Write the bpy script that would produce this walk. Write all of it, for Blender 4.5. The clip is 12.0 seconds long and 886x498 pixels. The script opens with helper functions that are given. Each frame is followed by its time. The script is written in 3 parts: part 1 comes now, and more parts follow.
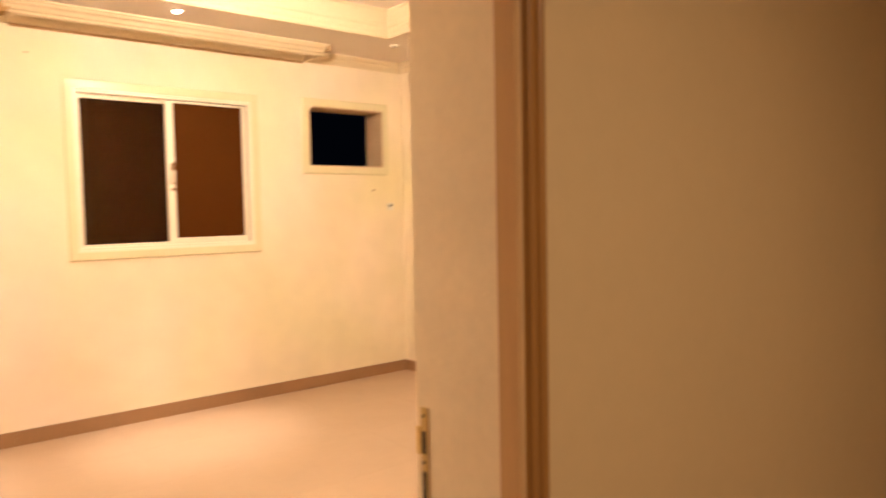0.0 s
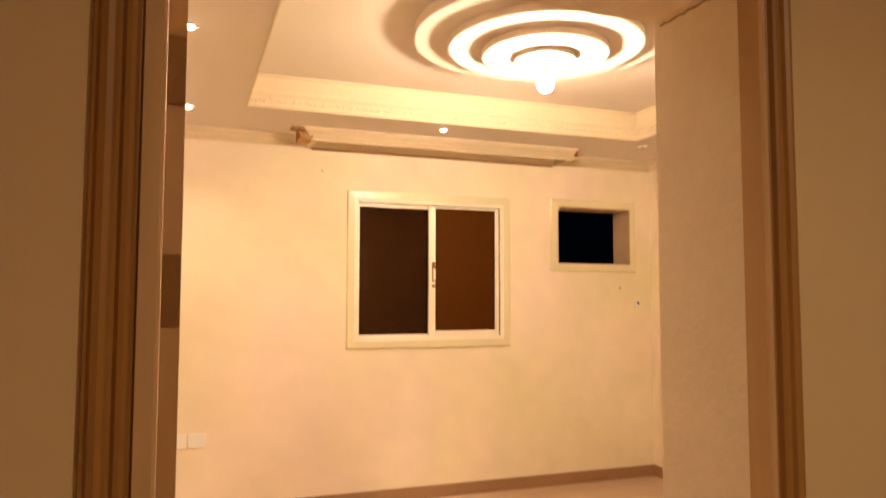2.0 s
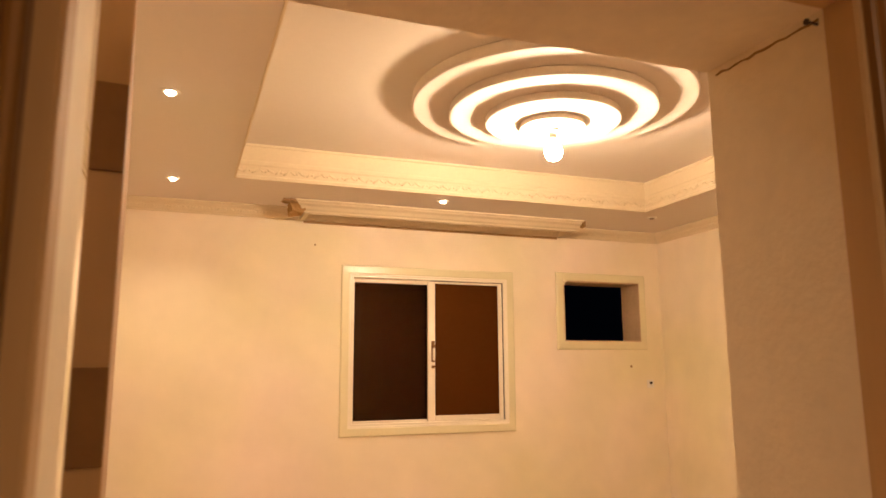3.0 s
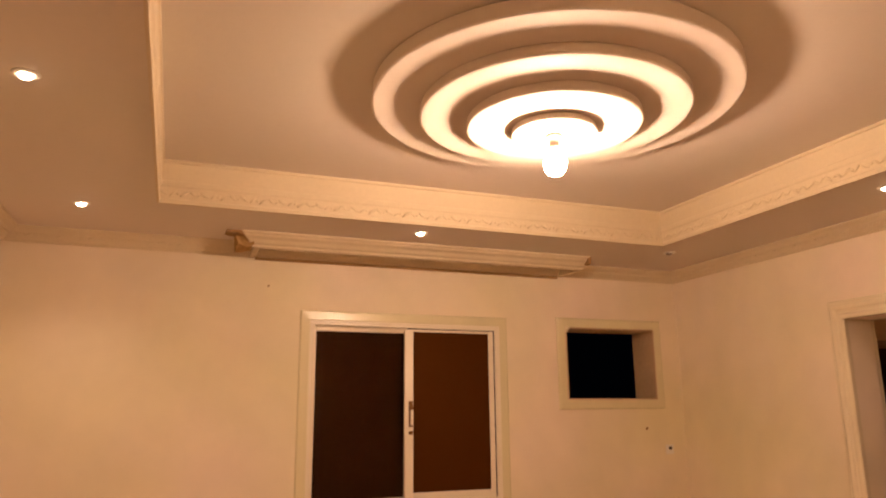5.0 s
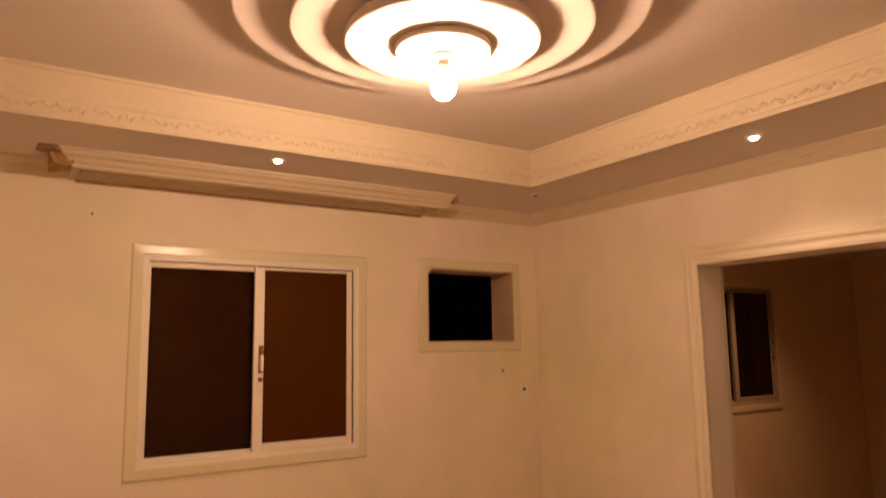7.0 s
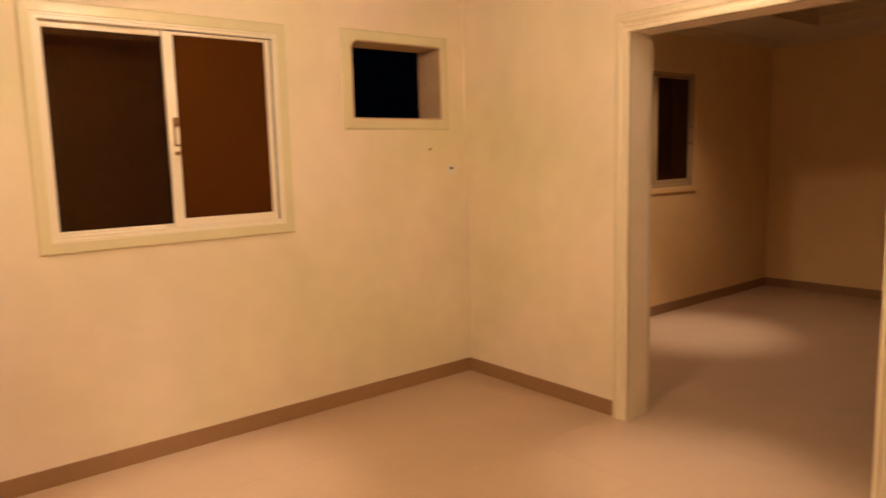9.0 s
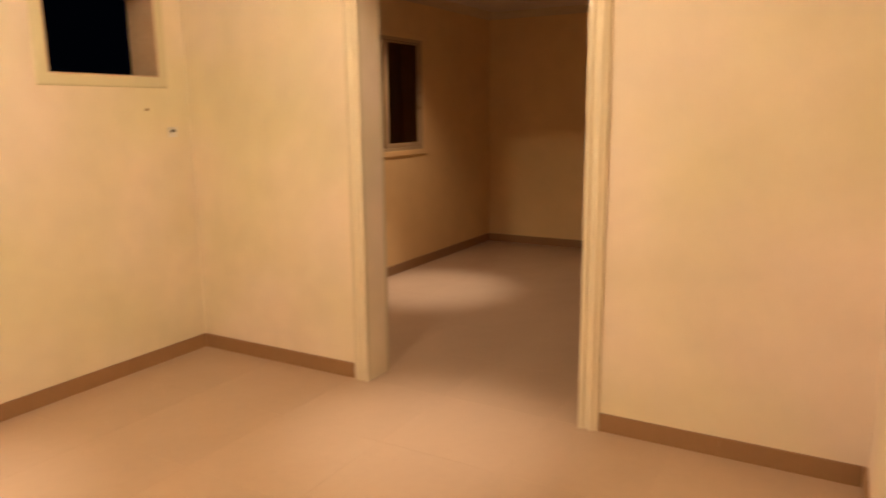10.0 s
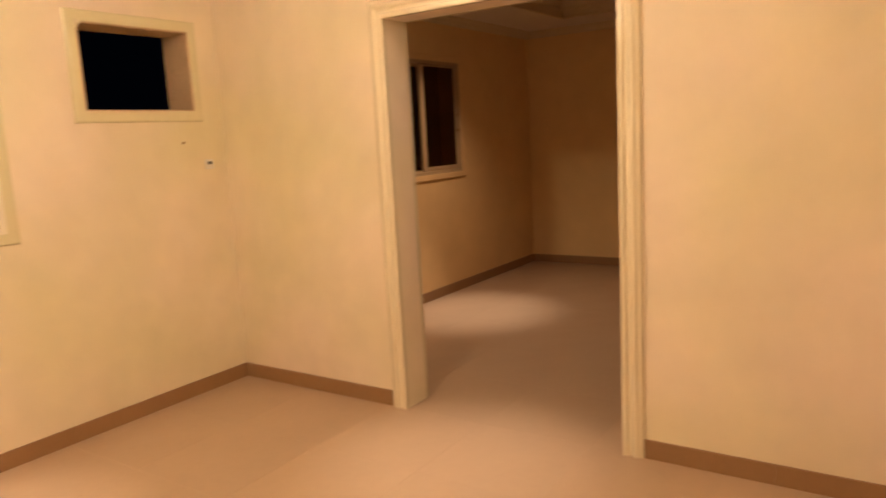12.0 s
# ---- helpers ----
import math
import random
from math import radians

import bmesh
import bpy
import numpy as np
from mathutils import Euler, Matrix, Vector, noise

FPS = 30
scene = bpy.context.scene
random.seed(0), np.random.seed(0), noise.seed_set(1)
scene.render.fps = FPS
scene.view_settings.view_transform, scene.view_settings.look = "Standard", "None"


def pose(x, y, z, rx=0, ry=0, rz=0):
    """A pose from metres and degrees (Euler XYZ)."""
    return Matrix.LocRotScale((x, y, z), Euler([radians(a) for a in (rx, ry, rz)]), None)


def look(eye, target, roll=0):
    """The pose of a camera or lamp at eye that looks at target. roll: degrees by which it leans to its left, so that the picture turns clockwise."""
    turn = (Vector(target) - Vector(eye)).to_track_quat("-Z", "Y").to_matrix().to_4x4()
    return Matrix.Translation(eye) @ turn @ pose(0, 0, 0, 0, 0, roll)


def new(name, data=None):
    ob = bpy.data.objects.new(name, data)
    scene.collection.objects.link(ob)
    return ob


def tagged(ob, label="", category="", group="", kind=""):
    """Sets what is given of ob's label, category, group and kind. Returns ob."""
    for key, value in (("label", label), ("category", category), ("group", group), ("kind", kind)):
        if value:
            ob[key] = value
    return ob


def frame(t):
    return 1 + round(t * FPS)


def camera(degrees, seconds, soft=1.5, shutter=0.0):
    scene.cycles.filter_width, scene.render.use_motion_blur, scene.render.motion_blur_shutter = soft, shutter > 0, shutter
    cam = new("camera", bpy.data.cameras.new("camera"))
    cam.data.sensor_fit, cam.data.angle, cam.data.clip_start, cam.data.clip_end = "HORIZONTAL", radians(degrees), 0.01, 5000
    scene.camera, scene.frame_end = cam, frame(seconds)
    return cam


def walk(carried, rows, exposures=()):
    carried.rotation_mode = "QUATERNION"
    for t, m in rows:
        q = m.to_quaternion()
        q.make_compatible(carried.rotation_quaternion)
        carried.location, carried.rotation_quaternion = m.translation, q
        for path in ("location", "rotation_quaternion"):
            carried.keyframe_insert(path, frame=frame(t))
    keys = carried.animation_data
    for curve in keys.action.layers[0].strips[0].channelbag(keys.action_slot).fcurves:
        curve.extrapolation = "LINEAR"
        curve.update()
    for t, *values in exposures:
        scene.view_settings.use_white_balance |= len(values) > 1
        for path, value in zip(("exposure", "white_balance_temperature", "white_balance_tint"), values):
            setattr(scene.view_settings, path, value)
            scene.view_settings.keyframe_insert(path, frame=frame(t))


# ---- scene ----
cam = camera(64.2, 12.0, soft=1.6, shutter=0.4)
PATH = [
    (0, (-3.567, -4.832, 1.359), (-2.294, -3.292, 1.248), -1.1),
    (0.5, (-3.612, -4.899, 1.367), (-2.689, -3.132, 1.197), -1.6),
    (1, (-3.637, -4.932, 1.373), (-2.879, -3.086, 1.244), -1.7),
    (1.5, (-3.634, -4.932, 1.394), (-2.887, -3.079, 1.306), -0.3),
    (2, (-3.641, -4.936, 1.452), (-2.958, -3.061, 1.587), 0.1),
    (2.5, (-3.63, -4.856, 1.499), (-2.952, -2.996, 1.784), -0.1),
    (2.7, (-3.618, -4.784, 1.507), (-2.933, -2.935, 1.843), -0.3),
    (4.3, (-3.26, -4.142, 1.619), (-2.589, -2.283, 1.926), -0.3),
    (4.5, (-3.27, -4.102, 1.635), (-2.629, -2.242, 1.997), -0.0),
    (5, (-3.21, -3.975, 1.654), (-2.522, -2.151, 2.1), -0.5),
    (5.5, (-3.265, -3.823, 1.705), (-2.356, -2.158, 2.339), -1.6),
    (6, (-3.242, -3.743, 1.733), (-2.203, -2.171, 2.403), -2.2),
    (6.5, (-3.202, -3.716, 1.724), (-2.157, -2.092, 2.242), -1.6),
    (7, (-3.185, -3.673, 1.689), (-2.092, -2.021, 1.962), -0.9),
    (7.2, (-3.185, -3.668, 1.681), (-2.117, -1.99, 1.88), -0.9),
    (8.8, (-3.166, -3.596, 1.518), (-2.001, -1.994, 1.241), -0.7),
    (9, (-3.16, -3.6, 1.485), (-1.905, -2.064, 1.223), -1.5),
    (9.5, (-3.118, -3.557, 1.478), (-1.643, -2.249, 1.142), -0.8),
    (10, (-3.095, -3.576, 1.498), (-1.391, -2.601, 1.117), -0.6),
    (10.5, (-3.026, -3.583, 1.494), (-1.18, -2.887, 1.168), -0.4),
    (11, (-3.014, -3.594, 1.484), (-1.149, -2.942, 1.169), -1.0),
    (11.5, (-3.005, -3.608, 1.482), (-1.194, -2.806, 1.2), -2.5),
    (12, (-2.981, -3.619, 1.483), (-1.344, -2.514, 1.17), -3.1),
]
EXPOSURES = [(0, 0.54, 5450, 3), (0.7, 0.41, 5500, 3), (1.5, 0.20, 5650, 4), (2.0, 0.12, 5800, 6), (2.5, -0.06, 5980, 8), (4.3, -0.52, 6350, 16),
             (5.0, -0.90, 6550, 24), (5.5, -1.02, 6600, 28), (6.5, -1.10, 6600, 28), (7.2, -1.02, 6600, 26), (8.8, -0.42, 6250, 12), (9.5, -0.16, 6000, 2), (10.5, -0.02, 5580, 2), (12.0, -0.09, 5950, 4)]
walk(cam, [(t, look(eye, target, roll)) for t, eye, target, roll in PATH], EXPOSURES)

# ---- light ----
WARM = (1.0, 0.69, 0.42)
SPOT_TINT = (1.0, 0.70, 0.47)
CORE_TINT = (1.0, 0.74, 0.55)
world = bpy.data.worlds.new("night")
world.use_nodes = True
scene.world = world
world.node_tree.nodes["Background"].inputs[0].default_value = (0.35, 0.5, 1.0, 1)
world.node_tree.nodes["Background"].inputs[1].default_value = 0.0012
BULB = 1400.0      # glow of the bulb's skin
SPOT_W = 27.0      # recessed downlights
CORE_W = 160.0
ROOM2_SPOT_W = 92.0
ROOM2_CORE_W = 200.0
HALL_W = 94.0


def spot_lamp(x, y, z, watts, colour=SPOT_TINT, cone=106, blend=1.0):
    data = bpy.data.lights.new("downlight_beam", "SPOT")
    data.energy, data.color, data.spot_size, data.spot_blend = watts, colour, radians(cone), blend
    data.shadow_soft_size = 0.03
    ob = new("downlight_beam", data)
    ob.location = (x, y, z)
    return ob


# ---- materials ----
def material(name, colour, rough=0.6, metal=0.0, spec=0.5, grain=0.0, grain_size=40.0, stain=0.0, stain_size=1.5,
             bump=0.0, bump_size=60.0, stretch=(1, 1, 1), per_piece=0.0, rough_var=0.0, second=None):
    m = bpy.data.materials.new(name)
    m.use_nodes = True
    nt = m.node_tree
    bsdf = nt.nodes["Principled BSDF"]
    bsdf.inputs["Roughness"].default_value = rough
    bsdf.inputs["Metallic"].default_value = metal
    bsdf.inputs["Specular IOR Level"].default_value = spec
    co = nt.nodes.new("ShaderNodeTexCoord")
    mp = nt.nodes.new("ShaderNodeMapping")
    mp.inputs["Scale"].default_value = stretch
    nt.links.new(co.outputs["Object"], mp.inputs["Vector"])

    def noise_at(scale, detail):
        n = nt.nodes.new("ShaderNodeTexNoise")
        n.inputs["Scale"].default_value, n.inputs["Detail"].default_value = scale, detail
        nt.links.new(mp.outputs["Vector"], n.inputs["Vector"])
        return n.outputs["Fac"]

    def math_node(op, a, b, c=None):
        n = nt.nodes.new("ShaderNodeMath")
        n.operation = op
        for k, v in enumerate((a, b, c)):
            if v is None:
                continue
            if isinstance(v, (int, float)):
                n.inputs[k].default_value = v
            else:
                nt.links.new(v, n.inputs[k])
        return n.outputs[0]

    value = None
    for amount, size, detail in ((grain, grain_size, 3), (stain, stain_size, 4)):
        if amount:
            term = math_node("MULTIPLY_ADD", noise_at(size, detail), 2 * amount, 1 - amount)
            value = term if value is None else math_node("MULTIPLY", value, term)
    if per_piece:
        info = nt.nodes.new("ShaderNodeObjectInfo")
        term = math_node("MULTIPLY_ADD", info.outputs["Random"], 2 * per_piece, 1 - per_piece)
        value = term if value is None else math_node("MULTIPLY", value, term)
    if value is None:
        bsdf.inputs["Base Color"].default_value = (*colour, 1)
    else:
        hsv = nt.nodes.new("ShaderNodeHueSaturation")
        hsv.inputs["Color"].default_value = (*colour, 1)
        if second:
            mix = nt.nodes.new("ShaderNodeMix")
            mix.data_type = "RGBA"
            mix.inputs[6].default_value, mix.inputs[7].default_value = (*colour, 1), (*second, 1)
            nt.links.new(math_node("MULTIPLY_ADD", noise_at(0.9, 2), 3.0, -1.0), mix.inputs[0])
            nt.links.new(mix.outputs[2], hsv.inputs["Color"])
        nt.links.new(value, hsv.inputs["Value"])
        nt.links.new(hsv.outputs["Color"], bsdf.inputs["Base Color"])
    if rough_var:
        nt.links.new(math_node("MULTIPLY_ADD", noise_at(stain_size * 3, 3), 2 * rough_var, rough - rough_var), bsdf.inputs["Roughness"])
    if bump:
        b = nt.nodes.new("ShaderNodeBump")
        b.inputs["Strength"].default_value, b.inputs["Distance"].default_value = bump, 0.004
        nt.links.new(noise_at(bump_size, 4), b.inputs["Height"])
        nt.links.new(b.outputs["Normal"], bsdf.inputs["Normal"])
    return m


def glowing(name, colour, strength):
    m = bpy.data.materials.new(name)
    m.use_nodes = True
    bsdf = m.node_tree.nodes["Principled BSDF"]
    bsdf.inputs["Base Color"].default_value = (0.9, 0.88, 0.85, 1)
    bsdf.inputs["Emission Color"].default_value = (*colour, 1)
    bsdf.inputs["Emission Strength"].default_value = strength
    return m


M_WALL = material("cream_wall_paint", (0.785, 0.705, 0.475), 0.62, second=(0.82, 0.69, 0.575), grain=0.05, grain_size=7, stain=0.15, stain_size=1.7, bump=0.15, bump_size=70, rough_var=0.08)
M_CEIL = material("white_ceiling_paint", (0.70, 0.64, 0.55), 0.7, second=(0.70, 0.615, 0.55), grain=0.02, grain_size=30, stain=0.05, stain_size=0.9, bump=0.1, bump_size=70)
M_PLASTER = material("plaster_moulding", (0.66, 0.555, 0.385), 0.6, grain=0.05, grain_size=60, stain=0.06, stain_size=3, bump=0.2, bump_size=120)
M_CASING = material("painted_casing", (0.76, 0.67, 0.49), 0.22, grain=0.03, grain_size=50, stain=0.06, stain_size=4, bump=0.1, bump_size=80)
M_SURROUND = material("cream_gloss_surround", (0.72, 0.655, 0.43), 0.24, grain=0.03, grain_size=50, stain=0.08, stain_size=3, bump=0.08, bump_size=60)
M_FRAME2 = material("beige_aluminium", (0.42, 0.30, 0.17), 0.45, grain=0.04, grain_size=60)
M_OCHRE = material("torn_ochre_gypsum", (0.40, 0.245, 0.09), 0.9, grain=0.2, grain_size=30, stain=0.25, stain_size=12, bump=0.5, bump_size=60)
M_HOLDER = material("grey_brown_holder", (0.22, 0.17, 0.13), 0.5, grain=0.05)
M_JAMB = material("bare_plaster_jamb", (0.86, 0.75, 0.555), 0.6, grain=0.05, grain_size=40, stain=0.10, stain_size=5, bump=0.3, bump_size=80)
M_WOOD = material("brown_wood_trim", (0.34, 0.165, 0.038), 0.42, spec=0.3, grain=0.25, grain_size=30, stain=0.12, stain_size=6, bump=0.12, bump_size=60, stretch=(1, 1, 0.06))
M_STOP = material("light_brown_wood", (0.56, 0.36, 0.17), 0.5, spec=0.3, grain=0.2, grain_size=30, stain=0.1, stain_size=6, stretch=(1, 1, 0.06))
M_LEAF = material("pale_door_veneer", (0.38, 0.22, 0.09), 0.5, grain=0.12, grain_size=30, stain=0.08, stain_size=4, stretch=(1, 1, 0.08))
M_TILE = material("porcelain_floor_tile", (0.465, 0.33, 0.22), 0.31, grain=0.04, grain_size=22, stain=0.12, stain_size=1.6, per_piece=0.015, rough_var=0.07)
M_GROUT = material("floor_grout", (0.465, 0.33, 0.22), 0.85, grain=0.08, grain_size=60)
M_SKIRT = material("skirting_tile", (0.31, 0.178, 0.085), 0.4, grain=0.06, grain_size=30, stain=0.08, stain_size=3, per_piece=0.04)
M_ALU = material("white_aluminium", (0.79, 0.72, 0.58), 0.35, grain=0.03, grain_size=60)
# near-black for small fittings; also the shade in sash gaps and latch holes
M_DARK = material("dark_fittings_and_gap_shade", (0.04, 0.03, 0.025), 0.7, grain=0.1)
M_SCREEN = material("brown_insect_screen", (0.062, 0.019, 0.002), 0.65, spec=0.03, grain=0.06, grain_size=8, stain=0.05)
M_BRASS = material("worn_brass", (0.62, 0.47, 0.19), 0.45, metal=0.5, grain=0.15, grain_size=40)
M_HINGE = material("brown_steel_hinge", (0.20, 0.10, 0.034), 0.6, metal=0.0, spec=0.15, grain=0.1, grain_size=60)
M_PLASTIC = material("white_plastic", (0.80, 0.77, 0.70), 0.4, grain=0.02)
# side room wall tone: the dimness's warm cast is put into the paint colour
M_WALL_DIM = material("dim_room_wall", (0.80, 0.57, 0.285), 0.62, grain=0.05, grain_size=7, stain=0.12, stain_size=1.5, bump=0.12, bump_size=90)
# for torn gypsum, plugs and joint; also stands for shade in the curtain slot
M_RAW_AND_SHADE = material("raw_gypsum_and_slot_shade", (0.33, 0.20, 0.085), 0.9, grain=0.2, grain_size=30, stain=0.2, stain_size=8, bump=0.4, bump_size=60)
M_REVEAL = material("rough_plaster_reveal", (0.52, 0.37, 0.23), 0.85, grain=0.12, grain_size=40, stain=0.15, stain_size=6, bump=0.5, bump_size=50)
M_HALLWALL = material("beige_hall_paint", (0.62, 0.46, 0.245), 0.65, grain=0.03, grain_size=25, stain=0.05, stain_size=1.3, bump=0.12, bump_size=90)
M_BULB = glowing("bulb_glow", WARM, BULB)
M_LENS = glowing("downlight_glow", (1.0, 0.72, 0.45), 40.0)
M_LENS_OFF = material("unlit_lens", (0.35, 0.30, 0.25), 0.3)
M_GLASS = bpy.data.materials.new("window_glass")
M_GLASS.use_nodes = True
_g = M_GLASS.node_tree.nodes["Principled BSDF"]
_g.inputs["Base Color"].default_value = (0.17, 0.12, 0.07, 1)
_g.inputs["Transmission Weight"].default_value = 1.0
_g.inputs["Roughness"].default_value = 0.02
_g.inputs["IOR"].default_value = 1.5
_g.inputs["Specular IOR Level"].default_value = 0.07
_g.inputs["Specular Tint"].default_value = (1.0, 0.52, 0.22, 1)


# ---- building helpers ----
def finish(bm, name, mat, parent=None, label="", smooth=False):
    bmesh.ops.recalc_face_normals(bm, faces=bm.faces)
    me = bpy.data.meshes.new(name)
    bm.to_mesh(me)
    bm.free()
    me.materials.append(mat)
    if smooth:
        for p in me.polygons:
            p.use_smooth = True
    ob = new(name, me)
    if parent is not None:
        ob.parent = parent
    if label:
        ob["label"] = label
    return ob


def part(name, bm, mat, parent, label="", smooth=False):
    return finish(bm, name, mat, parent, label, smooth)


def add_box(bm, a, b, bevel=0.0):
    made = bmesh.ops.create_cube(bm, size=1.0)["verts"]
    for v in made:
        v.co = Vector([a[k] + (v.co[k] + 0.5) * (b[k] - a[k]) for k in range(3)])
    if bevel:
        edges = list({e for v in made for e in v.link_edges})
        bmesh.ops.bevel(bm, geom=edges, offset=bevel, segments=2, profile=0.6, affect="EDGES")
    return bm


def box(a, b, bevel=0.0):
    return add_box(bmesh.new(), a, b, bevel)


def lathe(profile, steps=32, axis_at=(0, 0), start=0.0):
    """A turned shape round the z axis; profile: (radius, z) from one end to the other."""
    bm = bmesh.new()
    rings = []
    for r, z in profile:
        rings.append([bm.verts.new((axis_at[0] + r * math.cos(start + 2 * math.pi * k / steps), axis_at[1] + r * math.sin(start + 2 * math.pi * k / steps), z)) for k in range(steps)])
    for a, b in zip(rings, rings[1:]):
        for k in range(steps):
            bm.faces.new((a[k], a[(k + 1) % steps], b[(k + 1) % steps], b[k]))
    bm.faces.new(rings[0])
    bm.faces.new(rings[-1])
    return bm


def trim(u0, u1, v0, v1, profile, place, closed):
    """A mitred moulding round an opening; profile: (distance outwards from the opening, how proud)."""
    bm = bmesh.new()
    rows = []
    for w, p in profile:
        if closed:
            pts = [(u0 - w, v0 - w), (u1 + w, v0 - w), (u1 + w, v1 + w), (u0 - w, v1 + w)]
        else:
            pts = [(u0 - w, v0), (u0 - w, v1 + w), (u1 + w, v1 + w), (u1 + w, v0)]
        rows.append([bm.verts.new(place(u, v, p)) for u, v in pts])
    n = len(rows)
    for i in range(n):
        a, b = rows[i], rows[(i + 1) % n]
        for k in range(4 if closed else 3):
            bm.faces.new((a[k], a[(k + 1) % 4], b[(k + 1) % 4], b[k]))
    if not closed:
        bm.faces.new([r[0] for r in rows])
        bm.faces.new([r[3] for r in rows])
    return bm


def ring_moulding(x0, x1, y0, y1, profile):
    """A mitred moulding round a room; profile: (distance in from the rectangle, z), closed."""
    bm = bmesh.new()
    rows = [[bm.verts.new(c) for c in ((x0 + d, y0 + d, z), (x1 - d, y0 + d, z), (x1 - d, y1 - d, z), (x0 + d, y1 - d, z))] for d, z in profile]
    n = len(rows)
    for i in range(n):
        a, b = rows[i], rows[(i + 1) % n]
        for k in range(4):
            bm.faces.new((a[k], a[(k + 1) % 4], b[(k + 1) % 4], b[k]))
    return bm


def thing(name, label, category, group="", kind="", at=(0, 0, 0)):
    ob = new(name)
    ob.location = at
    return tagged(ob, label, category, group, kind)


def wall(name, axis, lo, hi, u0, u1, height, holes, mat, label, z0=0.0):
    """A wall between lo and hi on its axis, from u0 to u1 along it, with real openings (u0, u1, v0, v1)."""
    bm = bmesh.new()
    us = sorted({u0, u1, *[h[0] for h in holes], *[h[1] for h in holes]})
    vs = sorted({z0, height, *[h[2] for h in holes], *[h[3] for h in holes]})

    def solid(a, b, c, d):
        return not any(h[0] - 1e-6 <= a and b <= h[1] + 1e-6 and h[2] - 1e-6 <= c and d <= h[3] + 1e-6 for h in holes)

    grid = {}

    def vert(u, v, w):
        key = (u, v, w)
        if key not in grid:
            grid[key] = bm.verts.new((w, u, v) if axis == "x" else (u, w, v))
        return grid[key]

    cells = {(i, j) for i in range(len(us) - 1) for j in range(len(vs) - 1) if solid(us[i], us[i + 1], vs[j], vs[j + 1])}
    for i, j in cells:
        a, b, c, d = us[i], us[i + 1], vs[j], vs[j + 1]
        for w in (lo, hi):
            bm.faces.new((vert(a, c, w), vert(b, c, w), vert(b, d, w), vert(a, d, w)))
        for other, p, q in (((i - 1, j), (a, c), (a, d)), ((i + 1, j), (b, c), (b, d)), ((i, j - 1), (a, c), (b, c)), ((i, j + 1), (a, d), (b, d))):
            if other not in cells:
                bm.faces.new((vert(*p, lo), vert(*q, lo), vert(*q, hi), vert(*p, hi)))
    return tagged(finish(bm, name, mat), label, "wall", kind="structure")


# ---- plan ----
XW, XE, YS, YN = -4.07, 0.0, -3.75, 0.0      # faces of the main room
SOFFIT, TRAY, CORNICE = 2.568, 2.765, 2.498
T_N, T_E, T_S = 0.22, 0.17, 0.26             # wall thickness
TX0, TX1, TY0, TY1 = -3.335, -0.625, -3.02, -0.715   # edge of the raised ceiling
ARCH = (-2.554, -1.322, 0.0, 2.094)
DOOR = (-3.692, -2.733, 0.0, 2.025)
WIN = (-2.515, -1.350, 1.135, 2.158)
HOLE = (-0.880, -0.212, 1.716, 2.168)
R2X, R2YN, R2YS = 4.33, 0.05, -3.75
WIN2 = (1.655, 2.852, 1.15, 2.162)
UX0, UX1, UY0, UY1 = 0.80, 3.72, -3.10, -0.65        # edge of the side room's raised ceiling
LAMP = (-2.0, -1.9)

wall("wall_north", "y", 0.0, T_N, XW - 0.2, 0.085, 2.9, [WIN, HOLE], M_WALL, "cream painted plaster wall with two openings")
wall("wall_east", "x", 0.0, T_E, YS - T_S, 0.0, 2.9, [ARCH], M_WALL, "cream painted wall with a wide cased opening")
wall("wall_west", "x", XW - 0.2, XW, YS - T_S, 0.0, 2.9, [], M_WALL, "plain cream painted plaster wall")
wall("wall_south", "y", YS - 0.115, YS, XW, 0.0, 2.9, [DOOR], M_WALL, "cream painted wall with a doorway")
wall("wall_south_hall", "y", YS - T_S, YS - 0.115, XW, 0.0, 2.9, [DOOR], M_HALLWALL, "beige painted hall face of the doorway wall")
wall("wall_room_north", "y", R2YN, R2YN + T_N, 0.085, R2X + 0.2, 2.9, [WIN2], M_WALL_DIM, "side room wall, dim warm shade put into its colour")
wall("wall_room_east", "x", R2X, R2X + 0.2, R2YS, R2YN, 2.9, [], M_WALL_DIM, "plain side room wall, dim warm shade put into its colour")
wall("wall_room_south", "y", R2YS - 0.2, R2YS, T_E, R2X + 0.2, 2.9, [], M_WALL_DIM, "plain side room wall, dim warm shade put into its colour")
HX0, HX1, HY0 = -5.2, 1.0, -6.6
wall("wall_hall_west", "x", HX0 - 0.2, HX0, HY0, YS - T_S, 2.9, [], M_HALLWALL, "plain beige hall wall")
wall("wall_hall_east", "x", HX1, HX1 + 0.2, HY0, YS - T_S, 2.9, [], M_HALLWALL, "plain beige hall wall")
wall("wall_hall_south", "y", HY0 - 0.2, HY0, HX0 - 0.2, HX1 + 0.2, 2.9, [], M_HALLWALL, "plain beige hall wall")
wall("wall_hall_north_west", "y", YS - T_S, YS - T_S + 0.15, HX0, XW - 0.2, 2.9, [], M_HALLWALL, "plain beige hall wall")
wall("wall_hall_north_east", "y", YS - T_S, YS - T_S + 0.025, T_E, HX1, 2.9, [], M_HALLWALL, "plain beige hall wall")

floor = tagged(finish(box((HX0 - 0.2, HY0 - 0.2, -0.15), (R2X + 0.2, R2YN + T_N, -0.0007)), "floor", M_GROUT), "pale beige porcelain tile floor in soft light", "floor", kind="structure")

